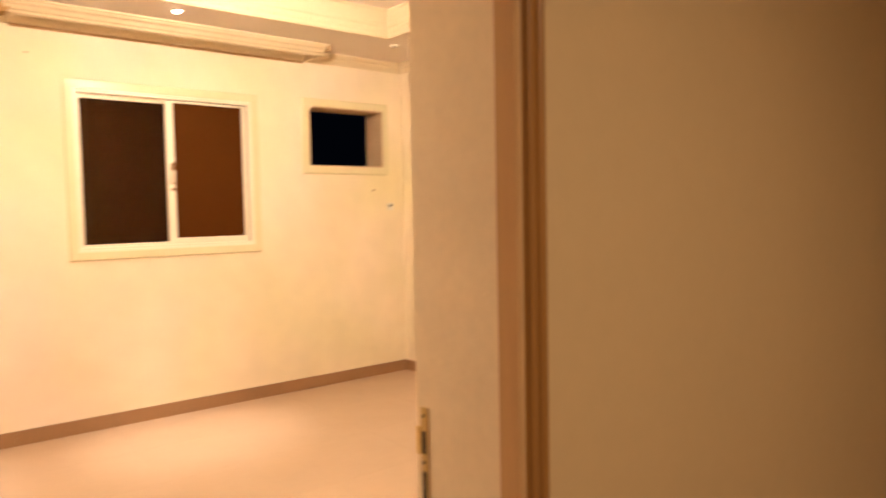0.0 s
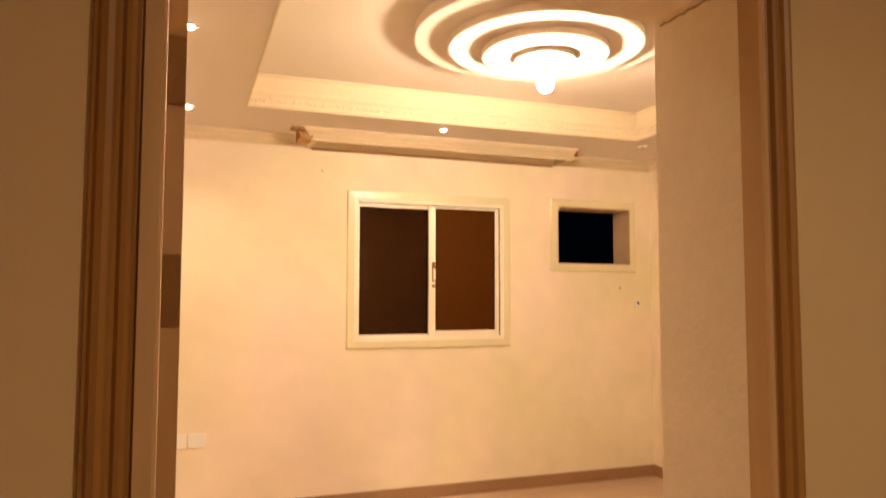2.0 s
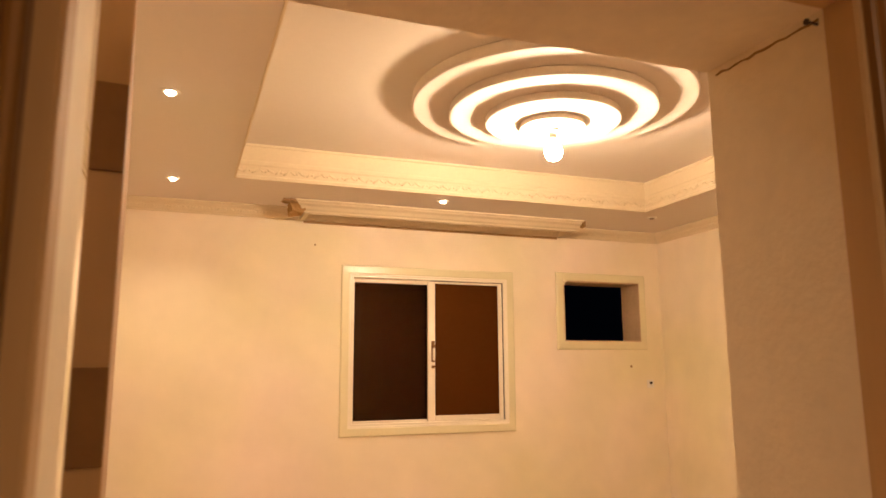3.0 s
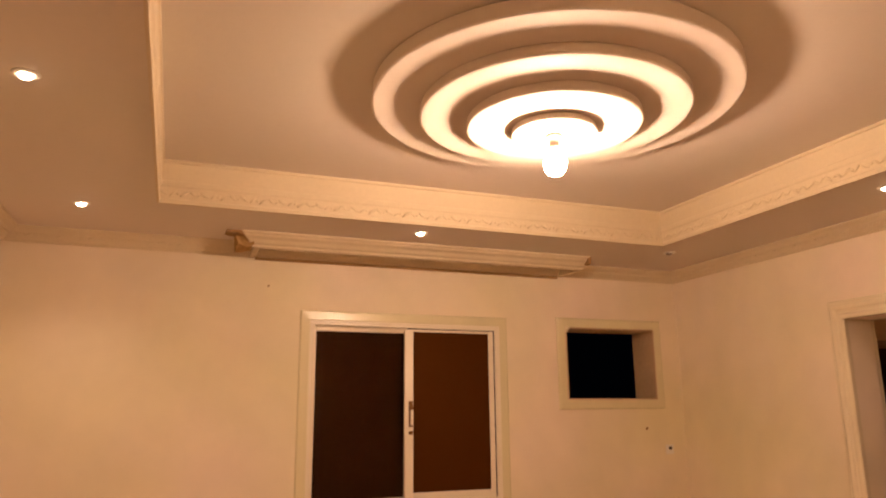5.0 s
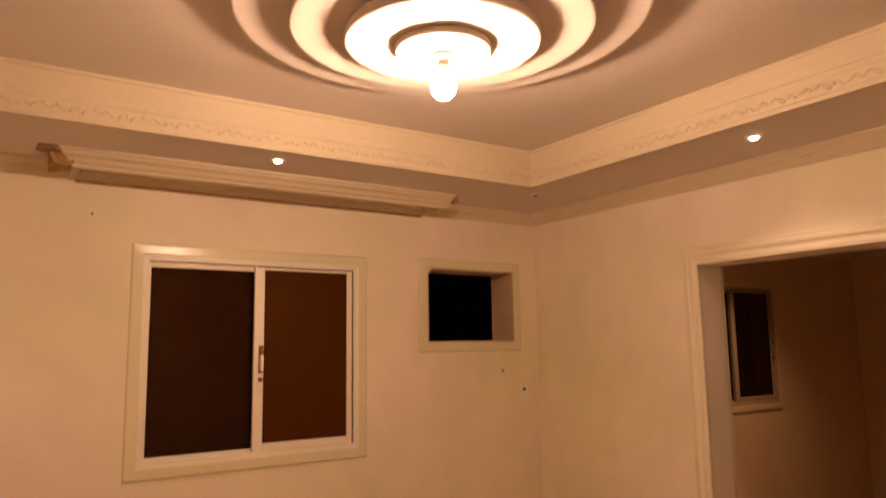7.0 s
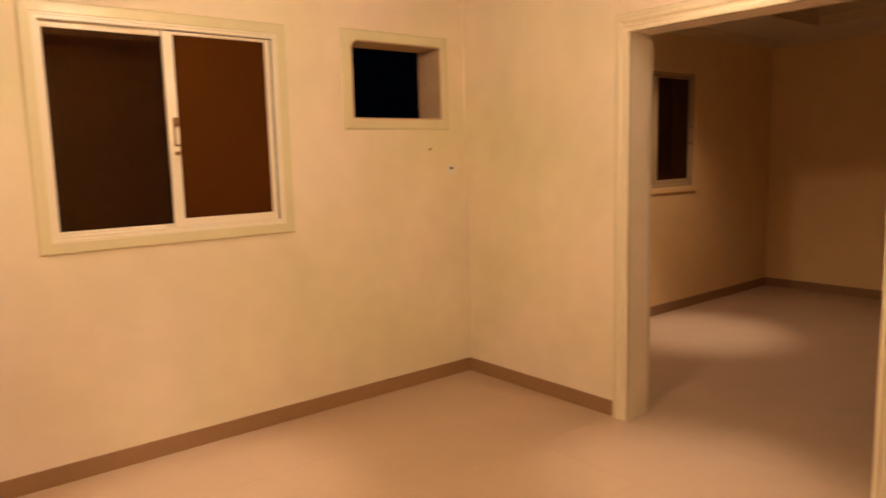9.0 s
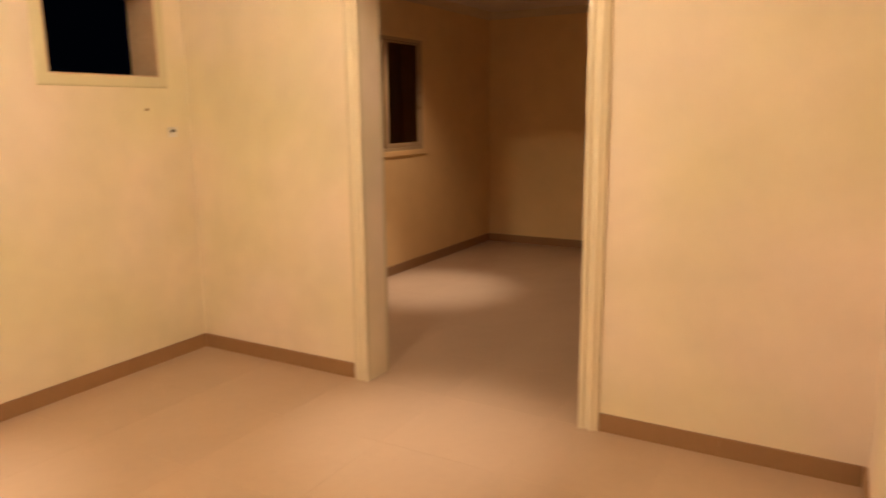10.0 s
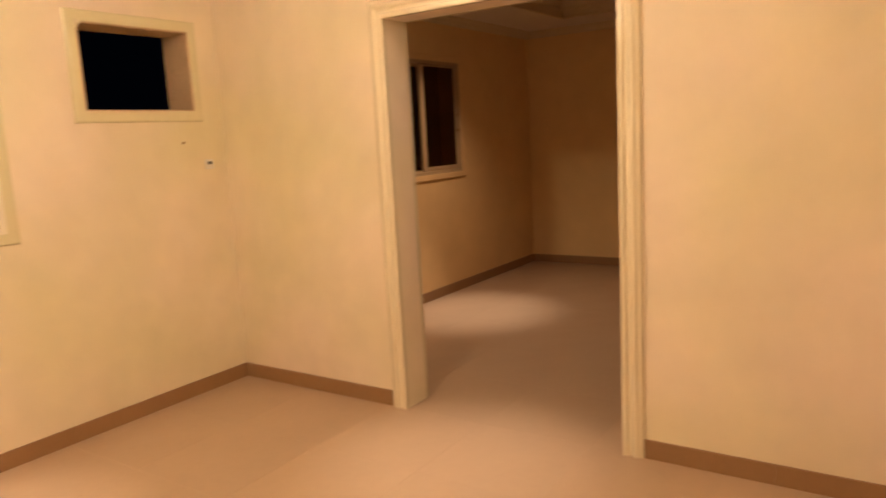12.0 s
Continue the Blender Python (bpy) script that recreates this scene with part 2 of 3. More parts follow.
# ceilings
bm = bmesh.new()
for a, b in (((XW, YS, SOFFIT), (TX0, YN, SOFFIT + 0.3)), ((TX1, YS, SOFFIT), (XE, YN, SOFFIT + 0.3)), ((TX0, YS, SOFFIT), (TX1, TY0, SOFFIT + 0.3)), ((TX0, TY1, SOFFIT), (TX1, YN, SOFFIT + 0.3))):
    add_box(bm, a, b)
tagged(finish(bm, "ceiling_border", M_CEIL), "lowered ceiling border of painted gypsum", "ceiling", kind="structure")
tagged(finish(box((TX0, TY0, TRAY), (TX1, TY1, TRAY + 0.12)), "ceiling", M_CEIL), "raised painted gypsum ceiling panel", "ceiling", kind="structure")
bm = bmesh.new()
for a, b in (((T_E, R2YS, SOFFIT), (UX0, R2YN, SOFFIT + 0.3)), ((UX1, R2YS, SOFFIT), (R2X, R2YN, SOFFIT + 0.3)), ((UX0, R2YS, SOFFIT), (UX1, UY0, SOFFIT + 0.3)), ((UX0, UY1, SOFFIT), (UX1, R2YN, SOFFIT + 0.3))):
    add_box(bm, a, b)
tagged(finish(bm, "ceiling_room_border", M_CEIL), "lowered gypsum ceiling border of the dim side room", "ceiling", kind="structure")
tagged(finish(box((UX0, UY0, TRAY), (UX1, UY1, TRAY + 0.12)), "ceiling_room", M_CEIL), "raised painted ceiling of the dim side room", "ceiling", kind="structure")
tagged(finish(box((HX0, HY0, 2.63), (HX1, YS - T_S, 2.8)), "ceiling_hall", M_CEIL), "painted ceiling of the hall", "ceiling", kind="structure")

# mouldings under the ceiling
corn = [(0.0, CORNICE), (0.012, CORNICE), (0.016, CORNICE + 0.010), (0.026, CORNICE + 0.014), (0.034, CORNICE + 0.024), (0.050, CORNICE + 0.045),
        (0.068, CORNICE + 0.054), (0.072, CORNICE + 0.060), (0.085, CORNICE + 0.062), (0.085, SOFFIT), (0.0, SOFFIT)]
cornice = tagged(finish(ring_moulding(XW, XE, YS, YN, corn), "cornice", M_PLASTER), "ornate plaster cornice between wall and ceiling", "cornice", kind="structure")
tray = [(0.0, SOFFIT - 0.004), (0.010, SOFFIT - 0.004), (0.012, SOFFIT + 0.012), (0.006, SOFFIT + 0.020), (0.007, SOFFIT + 0.070), (0.014, SOFFIT + 0.080),
        (0.014, SOFFIT + 0.094), (0.009, SOFFIT + 0.104), (0.012, TRAY - 0.016), (0.018, TRAY - 0.012), (0.018, TRAY), (0.0, TRAY)]
tray_trim = tagged(finish(ring_moulding(TX0, TX1, TY0, TY1, tray), "trim_raised_ceiling", M_PLASTER), "stepped plaster moulding round the raised ceiling", "moulding", kind="structure")

# raised rosettes along both mouldings
def ornament(name, x0, x1, y0, y1, inset, z, step, size, parent, tall):
    bm = bmesh.new()
    runs = (((x0 + inset, y0 + inset), (1, 0), x1 - x0 - 2 * inset), ((x0 + inset, y1 - inset), (1, 0), x1 - x0 - 2 * inset),
            ((x0 + inset, y0 + inset), (0, 1), y1 - y0 - 2 * inset), ((x1 - inset, y0 + inset), (0, 1), y1 - y0 - 2 * inset))
    for (px, py), (dx, dy), length in runs:
        count = int(length / step)
        for k in range(count):
            d = (k + 0.5) * length / count
            side = 1 if k % 2 else -1
            # two tilted leaves and a bud between them
            for shift, lean, leaf, thick in ((-0.28, 0.6, size, 0.30), (0.16, -0.75, size * 0.8, 0.28), (0.42, 0.0, size * 0.32, 0.9)):
                made = bmesh.ops.create_icosphere(bm, subdivisions=1, radius=1.0)["verts"]
                ca, sa = math.cos(lean * side), math.sin(lean * side)
                for v in made:
                    a, b, c = v.co
                    a, c = a * leaf, c * leaf * thick * (1.0 - 0.5 * a)
                    along, up, out = a * ca - c * sa + shift * step, (a * sa + c * ca) * tall / size * 1.4, b * 0.0030
                    v.co = Vector((px + dx * (d + along) + dy * out, py + dy * (d + along) + dx * out, z + up))
    ob = part(name, bm, M_PLASTER, parent, "raised leaf ornament", smooth=True)
    ob["kind"] = "stuff"


ornament("cornice_ornament", XW, XE, YS, YN, 0.042, CORNICE + 0.034, 0.070, 0.024, cornice, 0.013)
ornament("moulding_ornament", TX0, TX1, TY0, TY1, 0.007, SOFFIT + 0.045, 0.085, 0.030, tray_trim, 0.020)

# stepped round rose in the middle of the raised ceiling
rose = thing("ceiling_rose", "large stepped round plaster ceiling rose", "ceiling rose", at=(LAMP[0], LAMP[1], TRAY))
for r, top, low in ((0.65, TRAY, 2.711), (0.48, 2.711, 2.671), (0.312, 2.671, 2.634), (0.152, 2.634, 2.608)):
    z0, z1 = low - TRAY, top - TRAY
    part("disc", lathe([(r - 0.006, z1), (r - 0.002, z1 - 0.004), (r, z0 + 0.006), (r - 0.003, z0 + 0.001), (r - 0.008, z0)], 96), M_CEIL, rose)

pend = thing("pendant_bulb", "bare glowing bulb in a dark holder under the ceiling rose", "light bulb", at=(LAMP[0], LAMP[1], 2.608))
part("holder", lathe([(0.030, 0.0), (0.032, -0.006), (0.028, -0.014), (0.019, -0.02), (0.0175, -0.036), (0.021, -0.040), (0.021, -0.055), (0.014, -0.056)], 24), M_HOLDER, pend, "grey-brown lamp holder", True)
part("bulb", lathe([(0.012, -0.057), (0.019, -0.062), (0.031, -0.074), (0.039, -0.091), (0.041, -0.108), (0.037, -0.128), (0.025, -0.144), (0.009, -0.151)], 20), M_BULB, pend, "glowing warm bulb", True)


def downlight(x, y, z, lit, watts=0.0, colour=SPOT_TINT, cone=132, core=0.0, core_cone=39):
    d = thing("recessed_downlight", "small round recessed downlight, " + ("switched on" if lit else "not lit"), "downlight", "recessed downlights", at=(x, y, z))
    part("ring", lathe([(0.020, -0.001), (0.023, -0.005), (0.034, -0.004), (0.037, 0.0)], 24), M_PLASTIC, d, "white metal ring", True)
    part("lens", lathe([(0.019, -0.002), (0.018, -0.009), (0.013, -0.014), (0.006, -0.016)], 20), M_LENS if lit else M_LENS_OFF, d, "bright lens" if lit else "dark lens")
    if lit:
        spot_lamp(x, y, z - 0.056, watts, colour, cone)
        if core:      # the reflector's bright middle
            spot_lamp(x, y, z - 0.058, core, CORE_TINT, core_cone)


# the last one, near the door, is unseen: added to light the door lining
for x, y in ((-2.045, -0.558), (-3.65, -0.588), (-3.65, -1.9), (-0.418, -1.946), (-1.94, -3.32), (-3.65, -3.22)):
    downlight(x, y, SOFFIT, True, SPOT_W, core=CORE_W)
downlight(-0.47, -0.57, SOFFIT, False)
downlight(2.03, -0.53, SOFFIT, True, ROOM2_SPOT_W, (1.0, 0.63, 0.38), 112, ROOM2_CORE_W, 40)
downlight(-2.75, -5.7, 2.63, True, HALL_W, WARM, 176)

# curtain pelmet above the window
pel = thing("curtain_pelmet", "moulded plaster curtain pelmet above the window", "pelmet", at=(-1.9, 0, SOFFIT))
prof = [(-0.236, -0.088), (-0.25, -0.088), (-0.262, -0.082), (-0.266, -0.070), (-0.282, -0.062), (-0.296, -0.042), (-0.318, -0.030), (-0.326, -0.016), (-0.34, -0.013), (-0.34, -0.001), (-0.236, -0.001)]
prof = [(y, z * 0.84) for y, z in prof]
bm = bmesh.new()
ends = []
for x, flare in ((-0.965, -1), (1.012, 0.1)):
    ends.append([bm.verts.new((x + flare * 0.8 * (-y - 0.25 if y < -0.25 else 0.0), y, z)) for y, z in prof])
for k in range(len(prof)):
    j = (k + 1) % len(prof)
    bm.faces.new((ends[0][k], ends[0][j], ends[1][j], ends[1][k]))
bm.faces.new(ends[0])
bm.faces.new(ends[1])
part("front_moulding", bm, M_PLASTER, pel)
for x0, x1 in ((-0.965, -0.935), (0.982, 1.012)):
    part("end_return", box((x0, -0.236, -0.074), (x1, -0.001, -0.001), 0.004), M_PLASTER, pel)
# brown strip on the wall: the curtain slot's shade put in as colour
part("slot_lining", box((-0.934, -0.006, -0.086), (0.981, -0.001, -0.001)), M_RAW_AND_SHADE, pel, "brown strip standing for the shade in the curtain slot")


def torn_lump(a, b, cut, amount, seed):
    """A broken block with an uneven skin, its underside rising towards its end."""
    bm = box(a, b)
    bmesh.ops.subdivide_edges(bm, edges=bm.edges[:], cuts=cut, use_grid_fill=True)
    for v in bm.verts:
        n = noise.noise_vector(v.co * 14 + Vector((seed, 0, 0))) + 0.6 * noise.noise_vector(v.co * 38 + Vector((0, seed, 0)))
        v.co += Vector((n.x, n.y * 0.6, n.z * 0.7)) * amount
        v.co.z = min(v.co.z, -0.001)
    return bm


part("broken_end", torn_lump((-1.05, -0.285, -0.066), (-0.972, -0.11, -0.004), 9, 0.020, 2.0), M_OCHRE, pel, "broken unpainted ochre gypsum end")
part("torn_lip", torn_lump((-1.115, -0.325, -0.020), (-1.02, -0.245, -0.001), 8, 0.018, 7.0), M_RAW_AND_SHADE, pel, "dark brown torn lip under the ceiling")
part("chipped_corner", torn_lump((1.014, -0.338, -0.050), (1.034, -0.29, -0.006), 3, 0.008, 4.0), M_RAW_AND_SHADE, pel, "dark chipped corner")

# skirting
def skirting(name, runs, label):
    base = thing(name, label, "baseboard", kind="structure")
    for (ax, ay), (bx, by), (nx, ny) in runs:
        length = math.hypot(bx - ax, by - ay)
        ux, uy = (bx - ax) / length, (by - ay) / length
        count = max(1, round(length / 0.6))
        step = length / count
        for k in range(count):
            p0, p1 = k * step + 0.0003, (k + 1) * step - 0.0003
            proud = 0.011 + 0.0006 * random.random()
            a = (ax + ux * p0, ay + uy * p0)
            b = (ax + ux * p1 + nx * proud, ay + uy * p1 + ny * proud)
            lo = (min(a[0], b[0]), min(a[1], b[1]), -0.004)
            hi = (max(a[0], b[0]), max(a[1], b[1]), 0.088)
            part("skirting_tile", box(lo, hi, 0.0012), M_SKIRT, base)


skirting("baseboard", [((XW, YN), (XE, YN), (0, -1)), ((XE, YN - 0.014), (XE, -1.213), (-1, 0)), ((XE, -2.648), (XE, YS + 0.014), (-1, 0)),
                       ((-2.66, YS), (XE, YS), (0, 1)), ((XW, YS), (-3.72, YS), (0, 1)), ((XW, YS + 0.014), (XW, YN - 0.014), (1, 0))], "brown tile skirting along the room walls")
skirting("baseboard_room", [((T_E, R2YN), (R2X, R2YN), (0, -1)), ((R2X, R2YN - 0.014), (R2X, R2YS), (-1, 0)), ((T_E, R2YN - 0.014), (T_E, -1.22), (1, 0)),
                            ((T_E, -2.65), (T_E, R2YS), (1, 0))], "brown tile skirting along the side room walls")
skirting("baseboard_hall", [((HX0, YS - T_S), (-3.76, YS - T_S), (0, -1)), ((-2.63, YS - T_S), (HX1, YS - T_S), (0, -1))], "brown tile skirting along the hall wall")

# cased opening to the side room
case_profile = [(0.0, -0.004), (0.0, 0.022), (0.006, 0.027), (0.022, 0.027), (0.028, 0.019), (0.036, 0.017), (0.046, 0.019), (0.052, 0.027), (0.060, 0.030), (0.070, 0.029), (0.078, 0.022), (0.091, 0.020), (0.098, 0.012), (0.098, -0.004)]
tagged(finish(trim(ARCH[0], ARCH[1], 0.0, ARCH[3], case_profile, lambda u, v, p: (-p, u, v), False), "trim_opening", M_CASING), "cream moulded casing round the wide opening", "casing", kind="structure")
tagged(finish(trim(ARCH[0], ARCH[1], 0.0, ARCH[3], case_profile, lambda u, v, p: (T_E + p, u, v), False), "trim_opening_back", M_CASING), "cream moulded casing round the wide opening", "casing", kind="structure")

# doorway: liner, wooden casing on the hall side, plain edge on the room side
wood_profile = [(0.003, -0.003), (0.003, 0.010), (0.006, 0.012), (0.010, 0.009), (0.013, 0.010), (0.017, 0.018), (0.022, 0.021), (0.028, 0.020), (0.033, 0.014), (0.037, 0.014), (0.041, 0.020), (0.048, 0.023), (0.056, 0.020), (0.061, 0.012), (0.065, 0.011), (0.067, 0.003), (0.067, -0.003)]
stop_profile = [(-0.008, -0.034), (-0.008, 0.012), (-0.004, 0.016), (0.0028, 0.016), (0.0028, -0.0005), (-0.0005, -0.0005), (-0.0005, -0.034)]
hall_face = YS - T_S
tagged(finish(trim(DOOR[0] + 0.006, DOOR[1], 0.0, DOOR[3], wood_profile, lambda u, v, p: (u, hall_face - p, v), False), "trim_door_hall", M_WOOD), "brown stained wooden door casing", "casing", kind="structure")
bm = trim(DOOR[0] + 0.0005, DOOR[1] - 0.0005, 0.0, DOOR[3] - 0.0005, stop_profile, lambda u, v, p: (u, hall_face - p, v), False)
for v in bm.verts:      # the stop on the hinge side is wider
    if v.co.x < DOOR[0] + 0.02 and v.co.x > DOOR[0] + 0.002:
        v.co.x += 0.014
tagged(finish(bm, "trim_door_stop", M_STOP), "light brown wooden door stop", "door stop", kind="structure")
room_profile = [(0.0, -0.003), (0.0, 0.012), (0.008, 0.016), (0.055, 0.016), (0.066, 0.010), (0.066, -0.003)]
tagged(finish(trim(DOOR[0], DOOR[1], 0.0, DOOR[3], room_profile, lambda u, v, p: (u, YS + p, v), False), "trim_door_room", M_CASING), "cream painted door casing", "casing", kind="structure")
liner = [(0.0, 0.010), (-0.008, 0.010), (-0.008, -(T_S - 0.03)), (0.0, -(T_S - 0.03))]
tagged(finish(trim(DOOR[0] - 0.002, DOOR[1] + 0.002, 0.0, DOOR[3] + 0.002, liner, lambda u, v, p: (u, YS + p, v), False), "door_frame_1", M_JAMB), "rough plastered door lining", "door frame", kind="structure")

# strike plate on the lining
sp = thing("strike_plate", "worn brass strike plate on the door lining", "strike plate", at=(DOOR[1] - 0.008, YS - 0.018, 0.872))
part("plate", box((-0.003, -0.0095, -0.107), (0, 0.0095, 0.107), 0.001), M_BRASS, sp)
part("lip", box((-0.006, 0.009, 0.012), (-0.001, 0.022, 0.068), 0.002), M_BRASS, sp)
for z0, z1 in ((-0.085, -0.02), (0.015, 0.06)):
    part("latch_hole", box((-0.0034, -0.0062, z0), (-0.0026, 0.0062, z1)), M_DARK, sp, "dark latch hole")
for z in (-0.095, -0.002, 0.09):
    part("screw", lathe([(0.004, -0.001), (0.0035, 0.001)], 10), M_DARK, sp).matrix_basis = pose(-0.0035, 0, z, 0, 90, 0)

# door leaf, swung right into the room
leaf = thing("door_1", "pale brown wooden door swung fully open on its hinges", "door", kind="structure", at=(-3.648, YS + 0.11, 0.0))
leaf.rotation_euler = (0, 0, radians(4))
part("door_panel", box((-0.045, 0.0, 0.008), (0.0, 0.86, 2.045), 0.003), M_LEAF, leaf)
for z in (0.30, 1.462, 1.845):
    part("hinge", box((-0.043, -0.006, z - 0.062), (-0.001, 0.0005, z + 0.062), 0.002), M_HINGE, leaf, "dark brown steel hinge")
part("door_handle", box((-0.10, 0.72, 1.0), (-0.046, 0.84, 1.02), 0.006), M_BRASS, leaf, "brass lever")


# windows
def window(name, at_y, hole, label, handle_mid, left_glass, right_glass, depth, alu):
    w = thing(name, label, "window", kind="structure")
    x0, x1, z0, z1 = hole
    casing = [(0.0, -0.002), (0.0, 0.013), (0.004, 0.015), (0.046, 0.013), (0.053, 0.009), (0.055, 0.004), (0.055, -0.002)]
    part("casing", trim(x0, x1, z0, z1, casing, lambda u, v, p: (u, at_y - p, v), True), M_SURROUND if alu is M_ALU else M_WALL_DIM, w, "flat painted surround")
    frame_prof = [(-0.025, 0.008), (-0.028, 0.004), (-0.028, -depth), (0.0, -depth), (0.0, 0.012), (-0.010, 0.012), (-0.012, 0.008)]
    part("window_frame", trim(x0, x1, z0, z1, frame_prof, lambda u, v, p: (u, at_y - p, v), True), alu, w, "slim aluminium frame")
    i0, i1, k0, k1 = x0 + 0.028, x1 - 0.028, z0 + 0.028, z1 - 0.028
    xm = i0 + 0.5 * (i1 - i0)

    def sash(a, b, lo, hi, yy, left, right, rail, top, glass, glass_label):
        bm = bmesh.new()
        for p, q in (((a, lo), (a + left, hi)), ((b - right, lo), (b, hi)), ((a + left, lo), (b - right, lo + rail)), ((a + left, hi - top), (b - right, hi))):
            add_box(bm, (p[0], yy - 0.024, p[1]), (q[0], yy, q[1]), 0.003)
        s = part("sash", bm, alu, w, "aluminium sliding sash")
        part("pane", box((a + left - 0.004, yy - 0.014, lo + rail - 0.004), (b - right + 0.004, yy - 0.009, hi - top + 0.004)), glass, s, glass_label)
        return s

    sash(i0 - 0.018, xm + 0.03, k0 - 0.008, k1 + 0.008, at_y + 0.052, 0.034, 0.04, 0.024, 0.036, left_glass, "dark glass against the night")
    front = sash(xm - 0.022, i1 - 0.010, k0 + 0.001, k1 - 0.006, at_y + 0.022, 0.052, 0.030, 0.039, 0.014, right_glass, "brown tinted pane")
    # dark strips put in for the rail's shade in the gap round the sash
    part("gasket", box((i1 - 0.0105, at_y + 0.006, k0), (i1, at_y + 0.03, k1)), M_DARK, w, "dark strip for the shade in the sash gap")
    part("gasket", box((xm, at_y + 0.006, k1 - 0.0065), (i1 - 0.011, at_y + 0.03, k1)), M_DARK, w, "dark strip for the shade in the sash gap")
    hz = k0 + 0.5 * (k1 - k0)
    hx = xm + 0.012 if handle_mid else i1 - 0.028
    if handle_mid:
        part("handle_plate", box((hx - 0.011, at_y - 0.010, hz - 0.082), (hx + 0.013, at_y - 0.002, hz + 0.062), 0.003), M_HINGE, front, "dark brown handle plate")
    part("handle", box((hx - 0.005, at_y - 0.030, hz - 0.072), (hx + 0.010, at_y - 0.0095, hz + 0.012), 0.005), alu, front, "pale pull lever")
    part("latch", box((hx - 0.008, at_y - 0.024, hz + 0.018), (hx + 0.011, at_y - 0.0095, hz + 0.034), 0.004), M_HINGE, front, "dark latch")
    part("latch", box((hx - 0.010, at_y - 0.020, hz - 0.125), (hx + 0.010, at_y - 0.002, hz - 0.106), 0.003), M_HINGE, front, "dark latch")
    return w


window("window_1", 0.0, WIN, "white sliding window with dark panes at night", True, M_GLASS, M_SCREEN, 0.06, M_ALU)
window("window_2", R2YN, WIN2, "beige sliding window with dark panes in the dim room", False, M_GLASS, M_GLASS, 0.06, M_FRAME2)

# air conditioner opening
ac = thing("window_3", "small open air conditioner hole with plaster surround", "wall opening", kind="structure")
part("casing", trim(*HOLE, [(0.0, -0.002), (0.0, 0.012), (0.006, 0.016), (0.052, 0.014), (0.060, 0.010), (0.063, 0.004), (0.063, -0.002)], lambda u, v, p: (u, -p, v), True), M_SURROUND, ac, "cream plaster surround")
part("lining", trim(HOLE[0] - 0.001, HOLE[1] + 0.001, HOLE[2] - 0.001, HOLE[3] + 0.001, [(0.0, 0.016), (-0.006, 0.014), (-0.006, -T_N + 0.01), (0.0, -T_N + 0.01)], lambda u, v, p: (u, -p, v), True), M_REVEAL, ac, "rough brown plaster reveal")
for k, (dx, dz, r) in enumerate(((0.004, -0.006, 0.016), (0.016, -0.003, 0.011), (0.003, -0.022, 0.010), (0.30, -0.004, 0.008), (0.42, -0.003, 0.010), (0.55, -0.004, 0.007))):
    bm = bmesh.new()
    bmesh.ops.create_icosphere(bm, subdivisions=2, radius=r)
    for v in bm.verts:
        v.co = v.co * (1 + 0.35 * noise.noise(v.co * 90 + Vector((k * 3.1, 0, 0)))) + Vector((HOLE[0] + dx, -0.012, HOLE[3] + dz))
    part("plaster_chip", bm, M_CASING if k < 3 else M_REVEAL, ac)

# socket pair on the north wall
for x in (-3.665, -3.545):
    so = thing("wall_socket", "white double plastic wall socket above the skirting", "socket", "wall sockets", at=(x, 0.0, 0.515))
    part("plate", box((-0.055, -0.010, -0.045), (0.055, 0.0, 0.045), 0.004), M_PLASTIC, so)
    for dx in (-0.025, 0.025):
        part("insert", box((dx - 0.016, -0.0125, -0.018), (dx + 0.016, -0.0095, 0.018), 0.002), M_PLASTIC, so)

# floor tiles
SIZE = 0.6
tile_me = None
for i in range(-9, 9):
    for j in range(-12, 1):
        x0, y0 = i * SIZE, j * SIZE
        x1, y1 = x0 + SIZE, y0 + SIZE
        if x0 > R2X or x1 < HX0 or y0 > R2YN + 0.1:
            continue
        if tile_me is None:
            first = part("floor_tile", box((0.0004, 0.0004, -0.009), (SIZE - 0.0004, SIZE - 0.0004, 0.0), 0.0003), M_TILE, floor)
            tile_me = first.data
            ob = first
        else:
            ob = new("floor_tile", tile_me)
            ob.parent = floor
        ob.location = (x0, y0, 0.0)

# small things on the walls
cp = thing("cable_outlet", "small white cable outlet with a dark hole", "cable outlet", at=(-0.137, 0, 1.395))
part("plate", box((-0.03, -0.006, -0.03), (0.03, 0.0, 0.03), 0.003), M_PLASTIC, cp)
part("cable_stub", lathe([(0.010, 0.0), (0.010, 0.012), (0.006, 0.016)], 14), M_DARK, cp, "dark cable end").matrix_basis = pose(0, -0.005, 0.008, 90, 0, 0)
for name, x, z, r in (("wall_plug", -0.303, 1.529, 0.009), ("wall_plug", -2.752, 2.34, 0.006)):
    p = tagged(finish(lathe([(r, 0.0), (r, 0.003), (r * 0.6, 0.006)], 12), name, M_RAW_AND_SHADE), "small dark plug in the cream wall", "wall plug", "wall plugs")
    p.matrix_basis = pose(x, 0.0, z, 90, 0, 0)
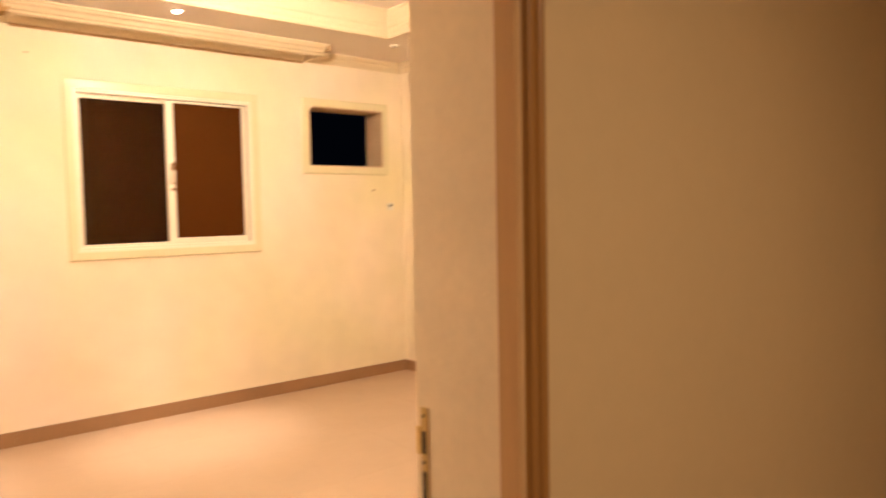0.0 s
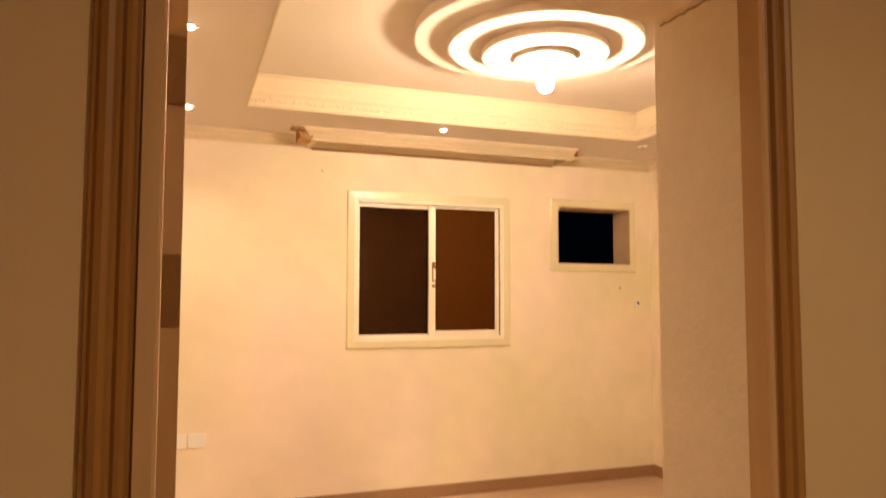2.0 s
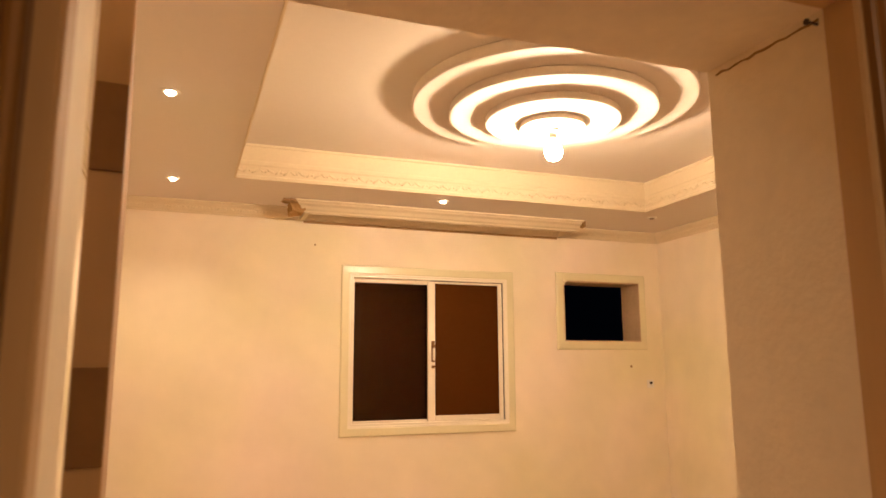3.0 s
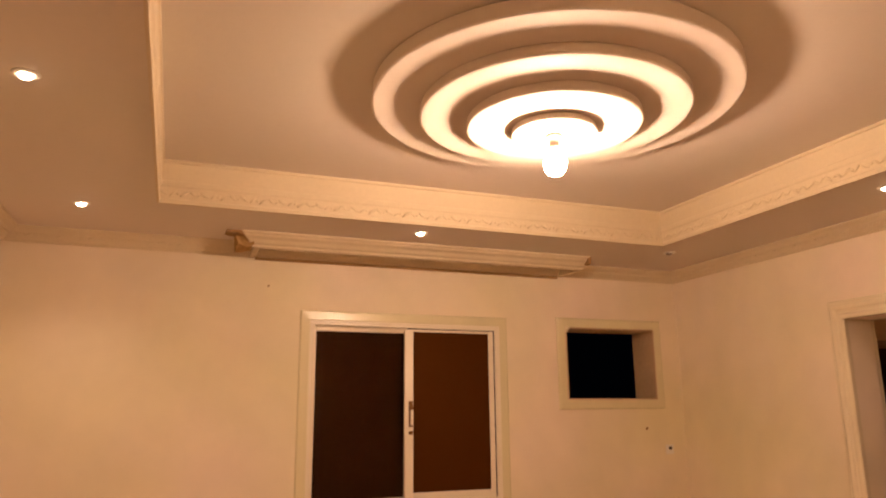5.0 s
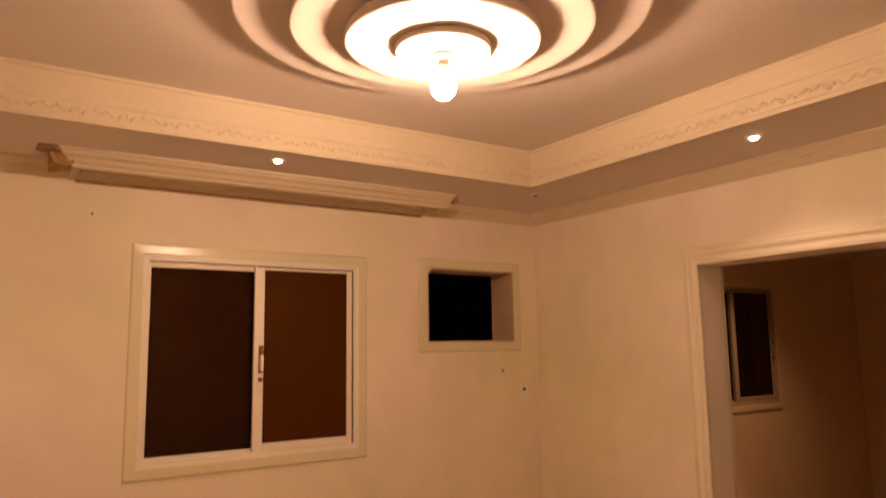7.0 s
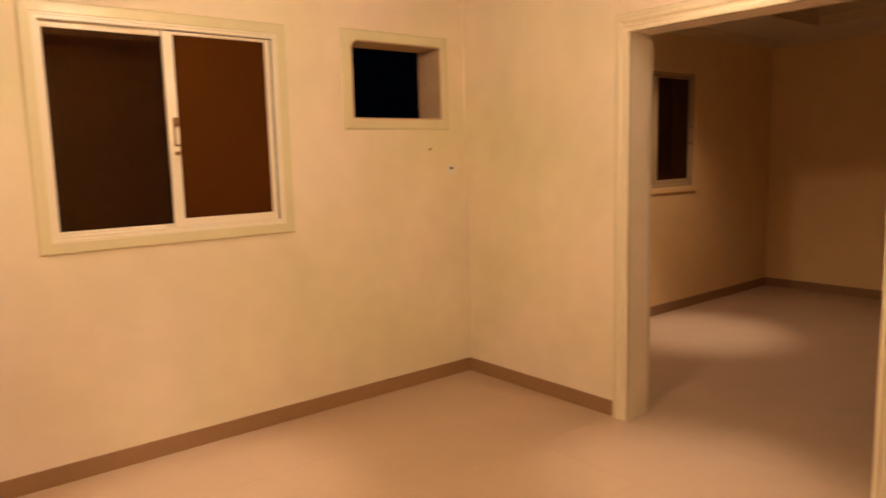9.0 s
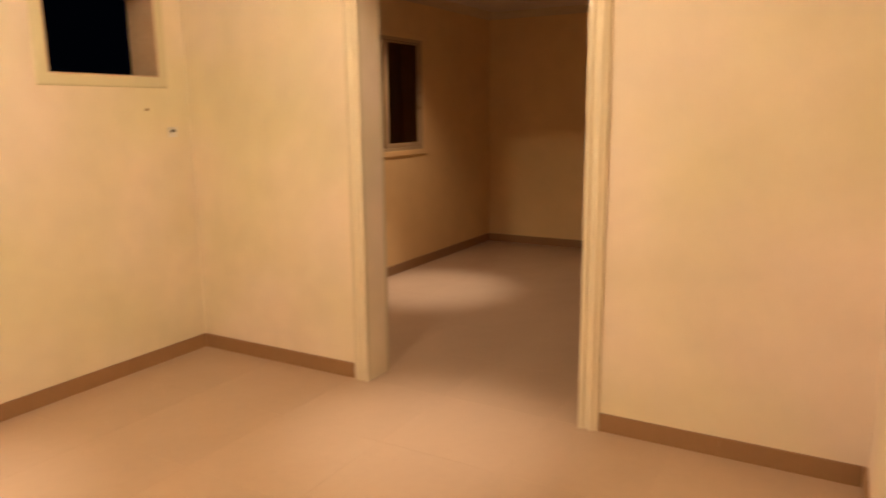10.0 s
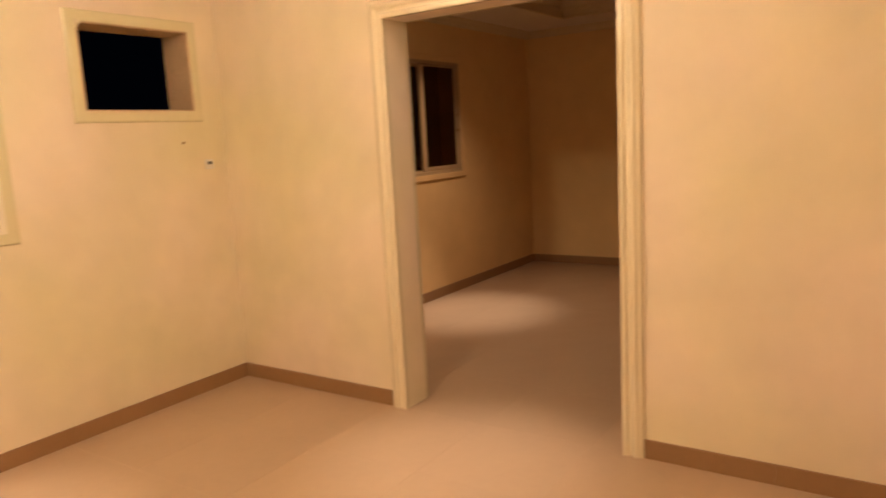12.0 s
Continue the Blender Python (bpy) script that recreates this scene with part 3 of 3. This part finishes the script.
tagged(finish(ring_moulding(UX0, UX1, UY0, UY1, tray), "trim_room_ceiling", M_PLASTER), "stepped plaster moulding round the raised ceiling", "moulding", kind="structure")
tagged(finish(ring_moulding(T_E, R2X, R2YS, R2YN, corn), "cornice_room", M_PLASTER), "plaster cornice in the dim side room", "cornice", kind="structure")
# open joint between the lintel and the lining
bm = bmesh.new()
last = None
for k in range(15):
    y = YS - 0.012 - k * (T_S - 0.055) / 14
    wob = 0.0015 * math.sin(k * 2.3) + random.uniform(-0.001, 0.001)
    half = 0.0007 + 0.0012 * random.random()
    cur = [bm.verts.new((DOOR[1] - 0.0075, y, DOOR[3] - 0.020 + wob - half)), bm.verts.new((DOOR[1] - 0.0075, y, DOOR[3] - 0.020 + wob + half)),
           bm.verts.new((DOOR[1] - 0.0095, y, DOOR[3] - 0.020 + wob + half)), bm.verts.new((DOOR[1] - 0.0095, y, DOOR[3] - 0.020 + wob - half))]
    if last:
        for a in range(4):
            bm.faces.new((last[a], last[(a + 1) % 4], cur[(a + 1) % 4], cur[a]))
    else:
        bm.faces.new(cur)
    last = cur
bm.faces.new(last)
tagged(finish(bm, "trim_joint", M_RAW_AND_SHADE), "dark open joint along the door lining", "joint", kind="structure")

# bent nail left in the top corner of the lining, and a stain dot lower down, built as a plug
nail = thing("nail", "bent dark steel nail in the door lining corner", "nail", at=(DOOR[1] - 0.008, hall_face + 0.045, DOOR[3] - 0.026))
part("shank", lathe([(0.0022, 0.0), (0.0020, 0.020)], 10), M_DARK, nail).matrix_basis = pose(0, 0, 0, 0, -90, 0)
part("head", lathe([(0.0022, 0.019), (0.0050, 0.020), (0.0048, 0.022)], 12), M_DARK, nail).matrix_basis = pose(0, 0, 0, 0, -90, 0)
stain_dot = tagged(finish(lathe([(0.005, 0.0), (0.005, 0.0012), (0.003, 0.0018)], 12), "wall_plug", M_RAW_AND_SHADE), "small brown stain dot on the pale door lining", "wall plug", "wall plugs")
stain_dot.matrix_basis = pose(DOOR[1] - 0.006, YS - 0.165, 0.80, 0, -90, 0)
